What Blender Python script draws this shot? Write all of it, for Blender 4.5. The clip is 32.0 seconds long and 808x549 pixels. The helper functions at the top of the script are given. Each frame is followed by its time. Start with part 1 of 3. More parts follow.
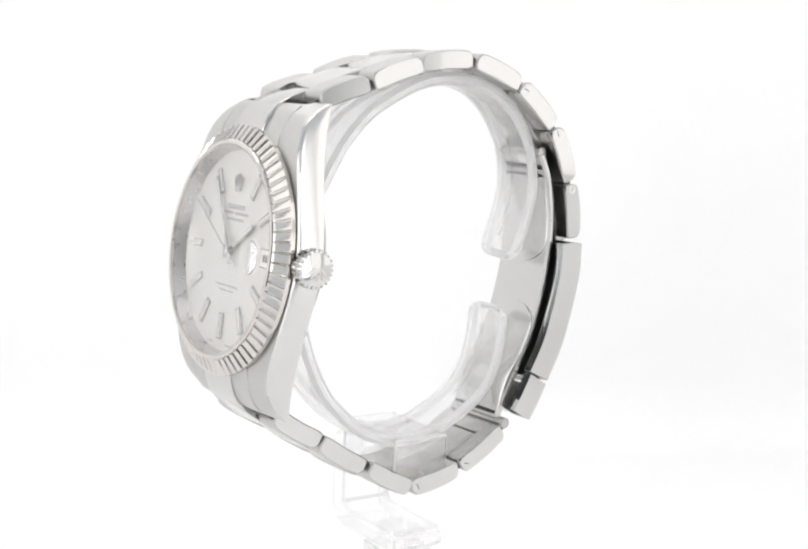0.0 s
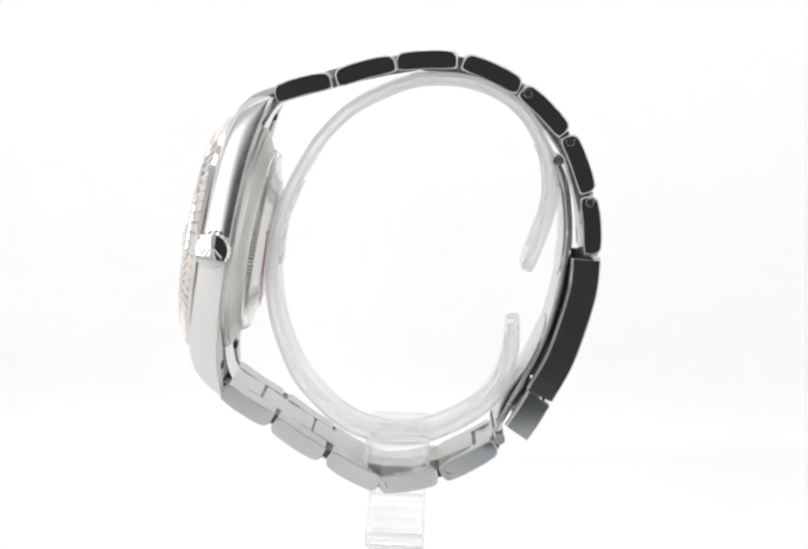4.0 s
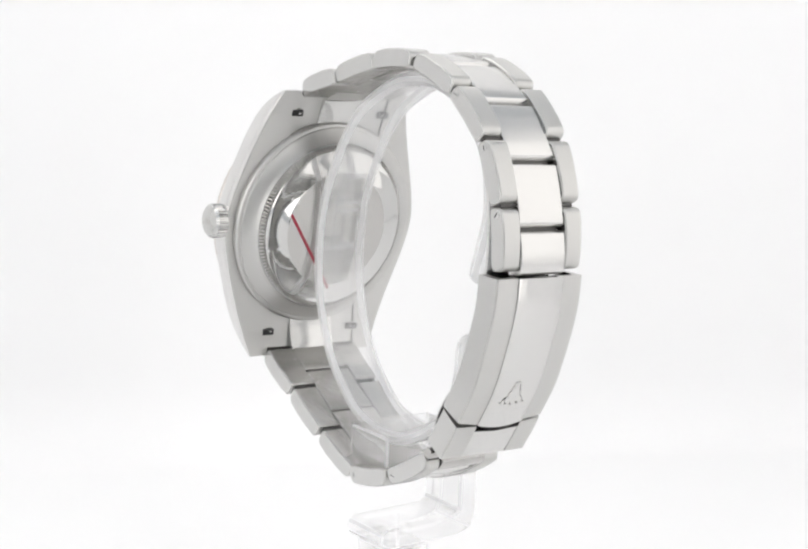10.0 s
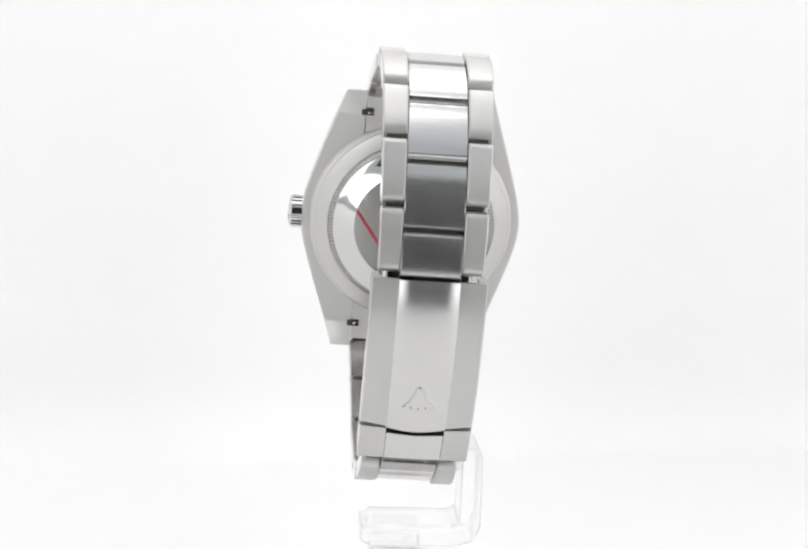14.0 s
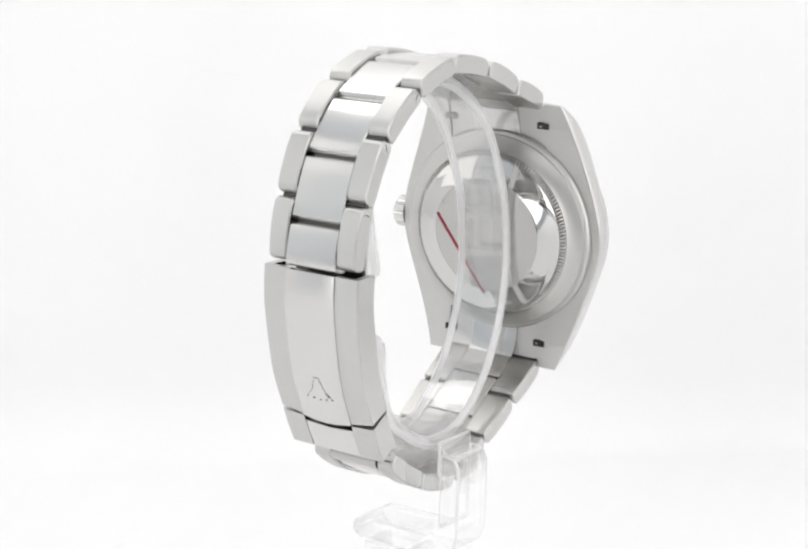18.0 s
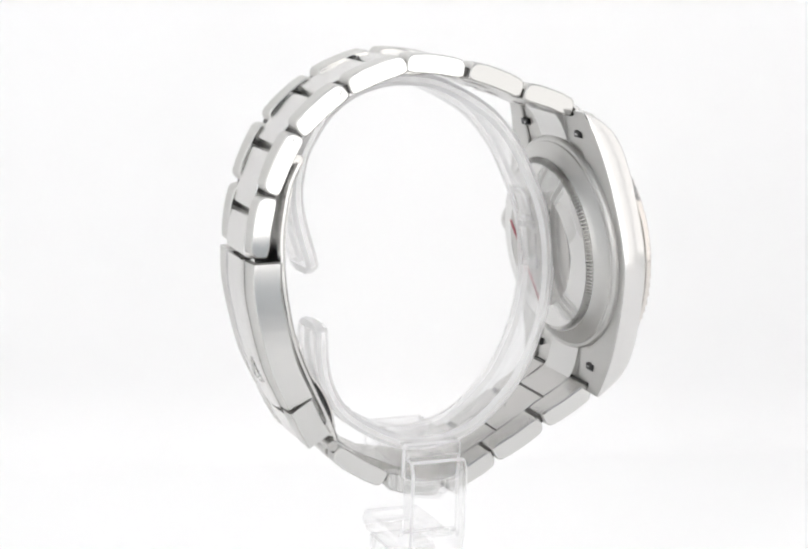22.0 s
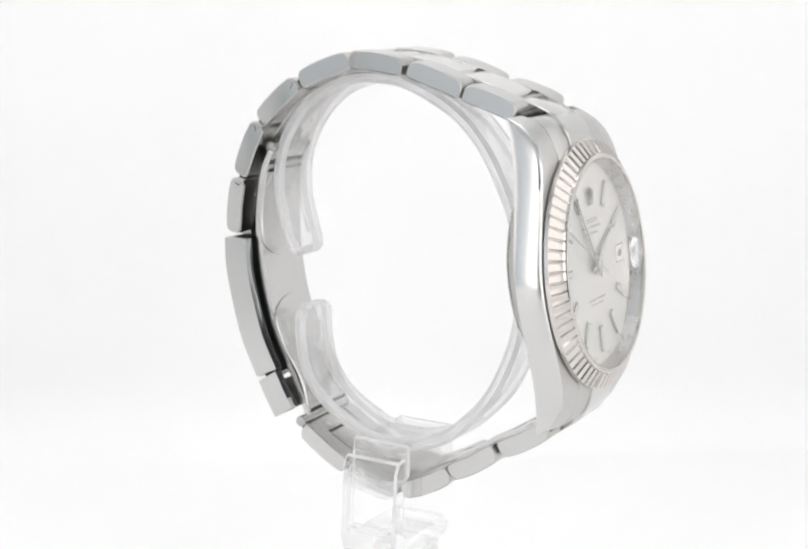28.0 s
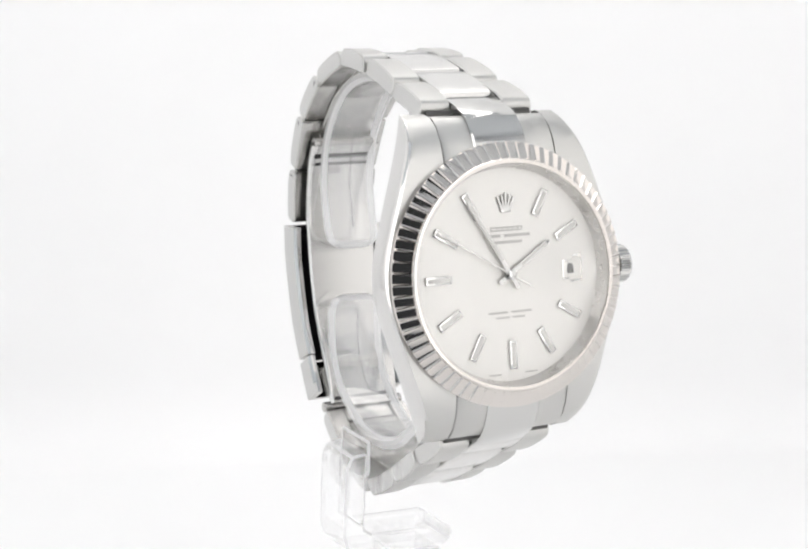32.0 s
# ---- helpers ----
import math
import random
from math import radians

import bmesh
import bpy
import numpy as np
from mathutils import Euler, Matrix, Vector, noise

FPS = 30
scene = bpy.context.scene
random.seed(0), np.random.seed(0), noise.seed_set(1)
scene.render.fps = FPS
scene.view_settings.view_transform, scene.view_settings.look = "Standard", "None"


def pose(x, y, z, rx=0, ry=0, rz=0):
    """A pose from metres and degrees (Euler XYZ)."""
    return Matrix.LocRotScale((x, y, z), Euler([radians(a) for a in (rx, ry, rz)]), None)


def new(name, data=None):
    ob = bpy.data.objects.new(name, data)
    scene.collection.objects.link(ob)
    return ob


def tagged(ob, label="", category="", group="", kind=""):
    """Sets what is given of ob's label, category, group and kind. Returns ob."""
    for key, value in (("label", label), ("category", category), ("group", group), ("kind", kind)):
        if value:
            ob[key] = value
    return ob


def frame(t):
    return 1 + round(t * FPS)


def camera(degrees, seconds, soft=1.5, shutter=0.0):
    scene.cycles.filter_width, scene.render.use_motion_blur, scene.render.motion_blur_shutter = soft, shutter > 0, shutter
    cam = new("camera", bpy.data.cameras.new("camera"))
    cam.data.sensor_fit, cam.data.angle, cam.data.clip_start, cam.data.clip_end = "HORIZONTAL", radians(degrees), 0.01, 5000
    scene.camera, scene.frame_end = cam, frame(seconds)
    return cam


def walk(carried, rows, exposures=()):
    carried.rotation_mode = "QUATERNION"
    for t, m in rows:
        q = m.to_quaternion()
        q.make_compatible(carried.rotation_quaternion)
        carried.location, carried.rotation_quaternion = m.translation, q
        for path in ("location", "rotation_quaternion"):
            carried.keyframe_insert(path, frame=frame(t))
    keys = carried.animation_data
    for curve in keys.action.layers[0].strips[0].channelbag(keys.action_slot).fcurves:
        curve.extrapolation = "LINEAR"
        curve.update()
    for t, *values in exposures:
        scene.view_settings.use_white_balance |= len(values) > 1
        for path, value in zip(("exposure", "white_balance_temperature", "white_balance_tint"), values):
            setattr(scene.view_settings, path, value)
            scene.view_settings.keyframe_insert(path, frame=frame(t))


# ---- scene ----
# Units: the plan is drawn in "u"; one u is 0.96 mm. The turntable's axis is x = y = 0, the table top z = 0.
U = 0.00096
EYE_H = 119.0            # height of the lens over the table, in u
DIST = 258.0             # lens to the turntable's axis, in u

# ---- camera: it stands still ----
cam = camera(29.787, 32.0, soft=2.3)
RIGHT = Vector((0.99918618, 0.01087739, 0.03884159))
AHEAD = Vector((-0.00407086, 0.98523009, -0.17118731))
UP = Vector((-0.04012998, 0.17088988, 0.98447257))
EYE = Vector((0.0, -DIST * U, EYE_H * U))
STILL = Matrix((
    (RIGHT.x, UP.x, -AHEAD.x, EYE.x),
    (RIGHT.y, UP.y, -AHEAD.y, EYE.y),
    (RIGHT.z, UP.z, -AHEAD.z, EYE.z),
    (0, 0, 0, 1)))
walk(cam, [(0.0, STILL), (32.0, STILL)],
     [(0.0, 0.29), (2.0, 0.30), (3.4, 0.28), (6.0, 0.23), (9.0, 0.21), (14.0, 0.21), (19.0, 0.21), (24.0, 0.23), (28.0, 0.22), (32.0, 0.19)])

# ---- light: a white light tent with lit panels over it ----
world = bpy.data.worlds.new("world")
scene.world = world
world.use_nodes = True
world.node_tree.nodes["Background"].inputs[0].default_value = (0.035, 0.037, 0.04, 1)
world.node_tree.nodes["Background"].inputs[1].default_value = 1.0


TENT_TURN = pose(0, 0, 0, 0, 0, 13)
LAMP_SIDE = 1.25          # radiance of the lit panels on the side walls
LAMP_FRONT = 2.3          # of the two lit panels beside the lens
LAMP_REAR = 2.9           # and of the two panels under the roof
LIT = (1.0, 0.982, 0.968)

# ---- materials ----


def material(name, base, rough, metal=0.0):
    m = bpy.data.materials.new(name)
    m.use_nodes = True
    b = m.node_tree.nodes["Principled BSDF"]
    b.inputs["Base Color"].default_value = (*base, 1)
    b.inputs["Roughness"].default_value = rough
    b.inputs["Metallic"].default_value = metal
    return m, m.node_tree, b


def link(tree, a, b):
    tree.links.new(a, b)


def grain(tree, b, scale, strength, rough_lo, rough_hi, stretch=(1, 1, 1), detail=3.0):
    """Noise in object space that varies the gloss and gives a fine relief."""
    co = tree.nodes.new("ShaderNodeTexCoord")
    mp = tree.nodes.new("ShaderNodeMapping")
    mp.inputs["Scale"].default_value = stretch
    no = tree.nodes.new("ShaderNodeTexNoise")
    no.inputs["Scale"].default_value, no.inputs["Detail"].default_value = scale, detail
    link(tree, co.outputs["Object"], mp.inputs["Vector"])
    link(tree, mp.outputs["Vector"], no.inputs["Vector"])
    mr = tree.nodes.new("ShaderNodeMapRange")
    mr.inputs["To Min"].default_value, mr.inputs["To Max"].default_value = rough_lo, rough_hi
    link(tree, no.outputs["Fac"], mr.inputs["Value"])
    link(tree, mr.outputs["Result"], b.inputs["Roughness"])
    if strength > 0:
        bp = tree.nodes.new("ShaderNodeBump")
        bp.inputs["Strength"].default_value, bp.inputs["Distance"].default_value = strength, 0.00005
        link(tree, no.outputs["Fac"], bp.inputs["Height"])
        link(tree, bp.outputs["Normal"], b.inputs["Normal"])
    return no


def steel(name, base, lo, hi, scale, strength, stretch):
    m, t, b = material(name, base, lo, 1.0)
    grain(t, b, scale, strength, lo, hi, stretch)
    return m


POLISHED = steel("polished_steel", (0.62, 0.617, 0.605), 0.03, 0.10, 320, 0.025, (1, 1, 1))
CENTRE = steel("soft_polished_steel", (0.67, 0.663, 0.65), 0.20, 0.28, 420, 0.03, (1, 1, 1))
CASE_STEEL = steel("case_steel", (0.70, 0.692, 0.682), 0.17, 0.24, 300, 0.01, (1, 1, 1))
REHAUT = steel("inner_ring_steel", (0.74, 0.725, 0.71), 0.24, 0.32, 600, 0.02, (1, 1, 1))
SATIN = steel("satin_steel", (0.575, 0.57, 0.555), 0.33, 0.52, 900, 0.3, (0.6, 6, 0.6))
SATIN_LONG = steel("satin_steel_lengthwise", (0.585, 0.58, 0.565), 0.31, 0.50, 900, 0.3, (0.6, 7, 0.4))
INNER = steel("inner_steel", (0.50, 0.49, 0.475), 0.16, 0.32, 500, 0.0, (1, 1, 1))
BLADE = steel("blade_steel", (0.64, 0.633, 0.62), 0.20, 0.30, 500, 0.0, (1, 1, 1))
SEMI = steel("fine_satin_steel", (0.60, 0.597, 0.585), 0.08, 0.14, 900, 0.05, (12, 1, 1))
GOLD = steel("white_gold", (0.685, 0.65, 0.618), 0.08, 0.13, 300, 0.01, (1, 1, 1))
# joint steel with the shade of the link gaps put into its colour
PIN = steel("shaded_joint_steel", (0.10, 0.098, 0.095), 0.3, 0.45, 500, 0.0, (1, 1, 1))
# black that stands in for the shade in slots and gaps
GAP_SHADE, _t, _b = material("black_gap_shade", (0.012, 0.012, 0.013), 0.5)
RED, _t, _b = material("red_tape", (0.32, 0.01, 0.035), 0.45)
PRINT, _t, _b = material("grey_print", (0.50, 0.485, 0.465), 0.6)
DATE_INK, _t, _b = material("date_ink", (0.16, 0.155, 0.15), 0.6)
PALE_PRINT, _t, _b = material("pale_print", (0.62, 0.60, 0.58), 0.6)
LUME, _t, _b = material("pale_lume", (0.68, 0.67, 0.64), 0.5)
DATE, _t, _b = material("date_white", (0.84, 0.82, 0.78), 0.6)

DIAL, _t, _b = material("silver_dial", (0.77, 0.755, 0.725), 0.42, 0.45)
_b.inputs["Specular IOR Level"].default_value = 0.3
_b.inputs["Anisotropic"].default_value = 0.4
_tg = _t.nodes.new("ShaderNodeTangent")
_tg.direction_type, _tg.axis = "RADIAL", "Z"
link(_t, _tg.outputs["Tangent"], _b.inputs["Tangent"])
grain(_t, _b, 1500, 0.03, 0.38, 0.46)


def clear(name, tint, rough, ior):
    m, t, b = material(name, tint, rough)
    b.inputs["Transmission Weight"].default_value = 1.0
    b.inputs["IOR"].default_value = ior
    return m


CRYSTAL = clear("sapphire_crystal", (1, 1, 1), 0.0, 1.25)


def acrylic(name, milk, shine=0.05, rough=0.03):
    """Clear sheet: see-through, with a Fresnel gloss; cut edges are a little milky."""
    m = bpy.data.materials.new(name)
    m.use_nodes = True
    t = m.node_tree
    t.nodes.clear()
    out = t.nodes.new("ShaderNodeOutputMaterial")
    thru = t.nodes.new("ShaderNodeBsdfTransparent")
    thru.inputs["Color"].default_value = (0.996, 0.996, 0.997, 1)
    white = t.nodes.new("ShaderNodeBsdfDiffuse")
    white.inputs["Color"].default_value = (0.97, 0.97, 0.975, 1)
    lit = t.nodes.new("ShaderNodeBsdfTranslucent")
    lit.inputs["Color"].default_value = (0.97, 0.97, 0.975, 1)
    both = t.nodes.new("ShaderNodeMixShader")
    link(t, white.outputs[0], both.inputs[1])
    link(t, lit.outputs[0], both.inputs[2])
    body = t.nodes.new("ShaderNodeMixShader")
    body.inputs[0].default_value = milk
    link(t, thru.outputs[0], body.inputs[1])
    link(t, both.outputs[0], body.inputs[2])
    gloss = t.nodes.new("ShaderNodeBsdfGlossy")
    gloss.inputs["Roughness"].default_value = rough
    lay = t.nodes.new("ShaderNodeLayerWeight")
    lay.inputs["Blend"].default_value = 0.5
    steep = t.nodes.new("ShaderNodeMath")
    steep.operation = "POWER"
    steep.inputs[1].default_value = 4.0
    link(t, lay.outputs["Facing"], steep.inputs[0])
    fres = t.nodes.new("ShaderNodeMath")
    fres.operation = "MULTIPLY_ADD"
    fres.inputs[1].default_value, fres.inputs[2].default_value = 0.6, shine
    link(t, steep.outputs[0], fres.inputs[0])
    top = t.nodes.new("ShaderNodeMixShader")
    link(t, fres.outputs[0], top.inputs[0])
    link(t, body.outputs[0], top.inputs[1])
    link(t, gloss.outputs[0], top.inputs[2])
    link(t, top.outputs[0], out.inputs[0])
    return m


ACRYLIC = [acrylic("clear_acrylic", 0.09, 0.14), acrylic("acrylic_cut_edge", 0.94, 0.12, 0.35), acrylic("acrylic_side", 0.48, 0.1, 0.3), acrylic("acrylic_rib", 0.2, 0.08)]


def solid_acrylic(name, glassy):
    """A thick clear piece: part plain see-through, part refracting."""
    m = bpy.data.materials.new(name)
    m.use_nodes = True
    t = m.node_tree
    t.nodes.clear()
    out = t.nodes.new("ShaderNodeOutputMaterial")
    thru = t.nodes.new("ShaderNodeBsdfTransparent")
    thru.inputs["Color"].default_value = (0.996, 0.997, 0.998, 1)
    glass = t.nodes.new("ShaderNodeBsdfGlass")
    glass.inputs["IOR"].default_value = 1.49
    glass.inputs["Roughness"].default_value = 0.02
    mix = t.nodes.new("ShaderNodeMixShader")
    mix.inputs[0].default_value = glassy
    link(t, thru.outputs[0], mix.inputs[1])
    link(t, glass.outputs[0], mix.inputs[2])
    link(t, mix.outputs[0], out.inputs[0])
    return m


CRYSTAL_FLAT = acrylic("flat_sapphire", 0.0, 0.012)
SOLID_ACRYLIC = [solid_acrylic("solid_acrylic", 0.33), ACRYLIC[1]]

TENT, _t, _b = material("white_tent_fabric", (0.92, 0.92, 0.922), 0.9)
grain(_t, _b, 60, 0.05, 0.85, 0.95)

TENT_FRONT, _t, _b = material("blue_grey_tent_flap", (0.62, 0.65, 0.68), 0.9)
grain(_t, _b, 60, 0.05, 0.85, 0.95)
# for the added panel that only shows as a tint in the steel
TINT_PANEL, _t, _b = material("blue_grey_reflection_panel", (0.60, 0.64, 0.67), 0.8)
grain(_t, _b, 90, 0.05, 0.75, 0.85)


def lit_panel(name, strength):
    m = bpy.data.materials.new(name)
    m.use_nodes = True
    t = m.node_tree
    t.nodes.clear()
    out = t.nodes.new("ShaderNodeOutputMaterial")
    glow = t.nodes.new("ShaderNodeEmission")
    glow.inputs["Color"].default_value = (*LIT, 1)
    glow.inputs["Strength"].default_value = strength
    link(t, glow.outputs[0], out.inputs[0])
    return m


LAMP_STRIP, LAMP_WALL, LAMP_FACE = lit_panel("lit_rear_diffuser", LAMP_REAR), lit_panel("lit_side_diffuser", LAMP_SIDE), lit_panel("lit_front_diffuser", LAMP_FRONT)

# ---- mesh helpers (coordinates in u, scaled to metres on linking) ----


def part(name, bm, mat, parent, label="", smooth=35, at=None, second=None):
    """Links a bmesh as one mesh object under a thing or a part."""
    me = bpy.data.meshes.new(name)
    bmesh.ops.recalc_face_normals(bm, faces=bm.faces)
    if second:
        for f in bm.faces:
            f.material_index = int(second(f))
    bmesh.ops.scale(bm, vec=(U, U, U), verts=bm.verts)
    bm.to_mesh(me)
    bm.free()
    me.polygons.foreach_set("use_smooth", [True] * len(me.polygons))
    me.set_sharp_from_angle(angle=radians(smooth))
    for k in mat if isinstance(mat, (list, tuple)) else [mat]:
        me.materials.append(k)
    ob = new(name, me)
    if parent is not None:
        ob.parent = parent
    if at is not None:
        ob.matrix_basis = at
    if label:
        ob["label"] = label
    return ob


def loft(loops, closed=True, caps=True):
    """A skin over loops of equal length."""
    bm = bmesh.new()
    rings = [[bm.verts.new(p) for p in lp] for lp in loops]
    n = len(loops[0])
    for a, b in zip(rings, rings[1:]):
        for i in range(n if closed else n - 1):
            j = (i + 1) % n
            bm.faces.new((a[i], a[j], b[j], b[i]))
    if caps and closed:
        bm.faces.new(rings[0])
        bm.faces.new(rings[-1][::-1])
    return bm


def lathe(profile, seg=96, ripple=None):
    """Turns (radius, height) about local z; ripple(k, angle, r, h) may shift a point."""
    bm = bmesh.new()
    rows = []
    for k, (r, h) in enumerate(profile):
        ring = []
        for i in range(seg):
            a = 2 * math.pi * i / seg
            rr, hh = ripple(k, i, r, h) if ripple else (r, h)
            ring.append(bm.verts.new((rr * math.cos(a), rr * math.sin(a), hh)))
        rows.append(ring)
    for a, b in zip(rows, rows[1:]):
        for i in range(seg):
            j = (i + 1) % seg
            bm.faces.new((a[i], a[j], b[j], b[i]))
    return bm


def disc(bm, r, h, seg=96):
    bm.faces.new([bm.verts.new((r * math.cos(2 * math.pi * i / seg), r * math.sin(2 * math.pi * i / seg), h)) for i in range(seg)])


def block(sx, sy, sz, bevel=0.15, centre=(0, 0, 0), seg=2):
    bm = bmesh.new()
    bmesh.ops.create_cube(bm, size=1.0)
    bmesh.ops.scale(bm, vec=(sx, sy, sz), verts=bm.verts)
    if bevel > 0:
        bmesh.ops.bevel(bm, geom=list(bm.edges), offset=bevel, segments=seg, affect="EDGES", profile=0.5)
    bmesh.ops.translate(bm, vec=centre, verts=bm.verts)
    return bm


def tube(r, length, seg=20, bevel=0.0):
    """A rod along y, centred."""
    prof = [(0.0, -length / 2), (r - bevel, -length / 2), (r, -length / 2 + bevel), (r, length / 2 - bevel), (r - bevel, length / 2), (0.0, length / 2)]
    bm = lathe([(max(a, 1e-3), b) for a, b in prof], seg)
    bmesh.ops.rotate(bm, cent=(0, 0, 0), matrix=Matrix.Rotation(radians(90), 3, "X"), verts=bm.verts)
    return bm


def smooth_path(pts, n):
    """Catmull-Rom through (x, z) points, n pieces to a span."""
    out = []
    for i in range(len(pts) - 1):
        p0 = pts[max(i - 1, 0)]
        p1, p2 = pts[i], pts[i + 1]
        p3 = pts[min(i + 2, len(pts) - 1)]
        for k in range(n):
            t = k / n
            out.append(tuple(0.5 * (2 * p1[c] + (p2[c] - p0[c]) * t + (2 * p0[c] - 5 * p1[c] + 4 * p2[c] - p3[c]) * t * t
                                    + (3 * p1[c] - p0[c] - 3 * p2[c] + p3[c]) * t ** 3) for c in (0, 1)))
    out.append(tuple(pts[-1]))
    return out


def strip(path, section):
    """Sweeps a closed section of (y, outward offset) along (x, z) points; outward is to the left of the way."""
    loops = []
    for i, (x, z) in enumerate(path):
        a, b = path[max(i - 1, 0)], path[min(i + 1, len(path) - 1)]
        dx, dz = b[0] - a[0], b[1] - a[1]
        ln = math.hypot(dx, dz)
        nx, nz = -dz / ln, dx / ln
        loops.append([(x + nx * o, y, z + nz * o) for y, o in section])
    return loft(loops)


def slab(half, thick, chamfer, y0=0.0, crown=0.0):
    """A section for strip(): outer face at 0, inner at -thick."""
    c = chamfer
    return [(y0 - half, -thick + c), (y0 - half, -c), (y0 - half + c, 0), (y0, crown), (y0 + half - c, 0), (y0 + half, -c),
            (y0 + half, -thick + c), (y0 + half - c, -thick), (y0 - half + c, -thick)]


def link_body(p, q, thick, y0, y1, round_end, chamfer, arch=0.25, taper=0.0, square=0.5):
    """One bracelet piece between the joints p and q (x, z), with rounded ends, extruded over y; taper: how much its outer flank comes in."""
    dx, dz = q[0] - p[0], q[1] - p[1]
    ln = math.hypot(dx, dz)
    tx, tz, nx, nz = dx / ln, dz / ln, -dz / ln, dx / ln
    h = thick / 2

    def bow(a):
        """Round on the outer side, squarer on the inner."""
        c, s = abs(math.cos(a)), math.sin(a)
        if s < -1e-6 and c > 1e-6:
            c, s = c ** square, -((-s) ** square)
        return c, s

    def outline(inset):
        pts = []
        hh, e = h - inset, round_end
        for k in range(9):                       # far end, from the outer to the inner side
            a = math.pi / 2 - math.pi * k / 8
            c, s = bow(a)
            pts.append((ln - inset - e + e * c, hh * s))
        pts.append((ln / 2, -hh + arch * 0.6))
        for k in range(9):
            a = -math.pi / 2 - math.pi * k / 8
            c, s = bow(a)
            pts.append((inset + e - e * c, hh * s))
        pts.append((ln * 0.3, hh + arch * 0.84))
        pts.append((ln * 0.5, hh + arch))
        pts.append((ln * 0.7, hh + arch * 0.84))
        return pts

    def ring(inset, y, slope):
        return [(p[0] + tx * s + nx * o, y - slope * (s / ln - 0.5), p[1] + tz * s + nz * o) for s, o in outline(inset)]
    lo, hi = (taper, 0.0) if abs(y0) > abs(y1) else (0.0, taper)
    return loft([ring(chamfer, y0, -lo), ring(0.0, y0 + chamfer, -lo), ring(0.0, y1 - chamfer, hi), ring(chamfer, y1, hi)])


def inward(p, q):
    """Tells the faces of a piece from p to q that look into the band."""
    n = Vector((-(q[1] - p[1]), 0, q[0] - p[0])).normalized()
    return lambda f: f.normal.dot(n) < -0.5


def flank_or_inward(p, q):
    """0 on top, 1 on the flanks, 2 on the side that looks into the band."""
    ins = inward(p, q)
    return lambda f: 1 if flank(f) else 2 if ins(f) else 0


def flank(f):
    return abs(f.normal.y) > 0.85


# ---- the light tent ----


def quad_sheet(name, pts, mat, label):
    bm = bmesh.new()
    bm.faces.new([bm.verts.new(p) for p in pts])
    r = bmesh.ops.extrude_face_region(bm, geom=list(bm.faces))
    n = (Vector(pts[1]) - Vector(pts[0])).cross(Vector(pts[2]) - Vector(pts[0])).normalized()
    bmesh.ops.translate(bm, vec=-n * 6, verts=[v for v in r["geom"] if isinstance(v, bmesh.types.BMVert)])
    ob = part(name, bm, mat, None)
    return tagged(ob, label, "light tent", kind="structure")


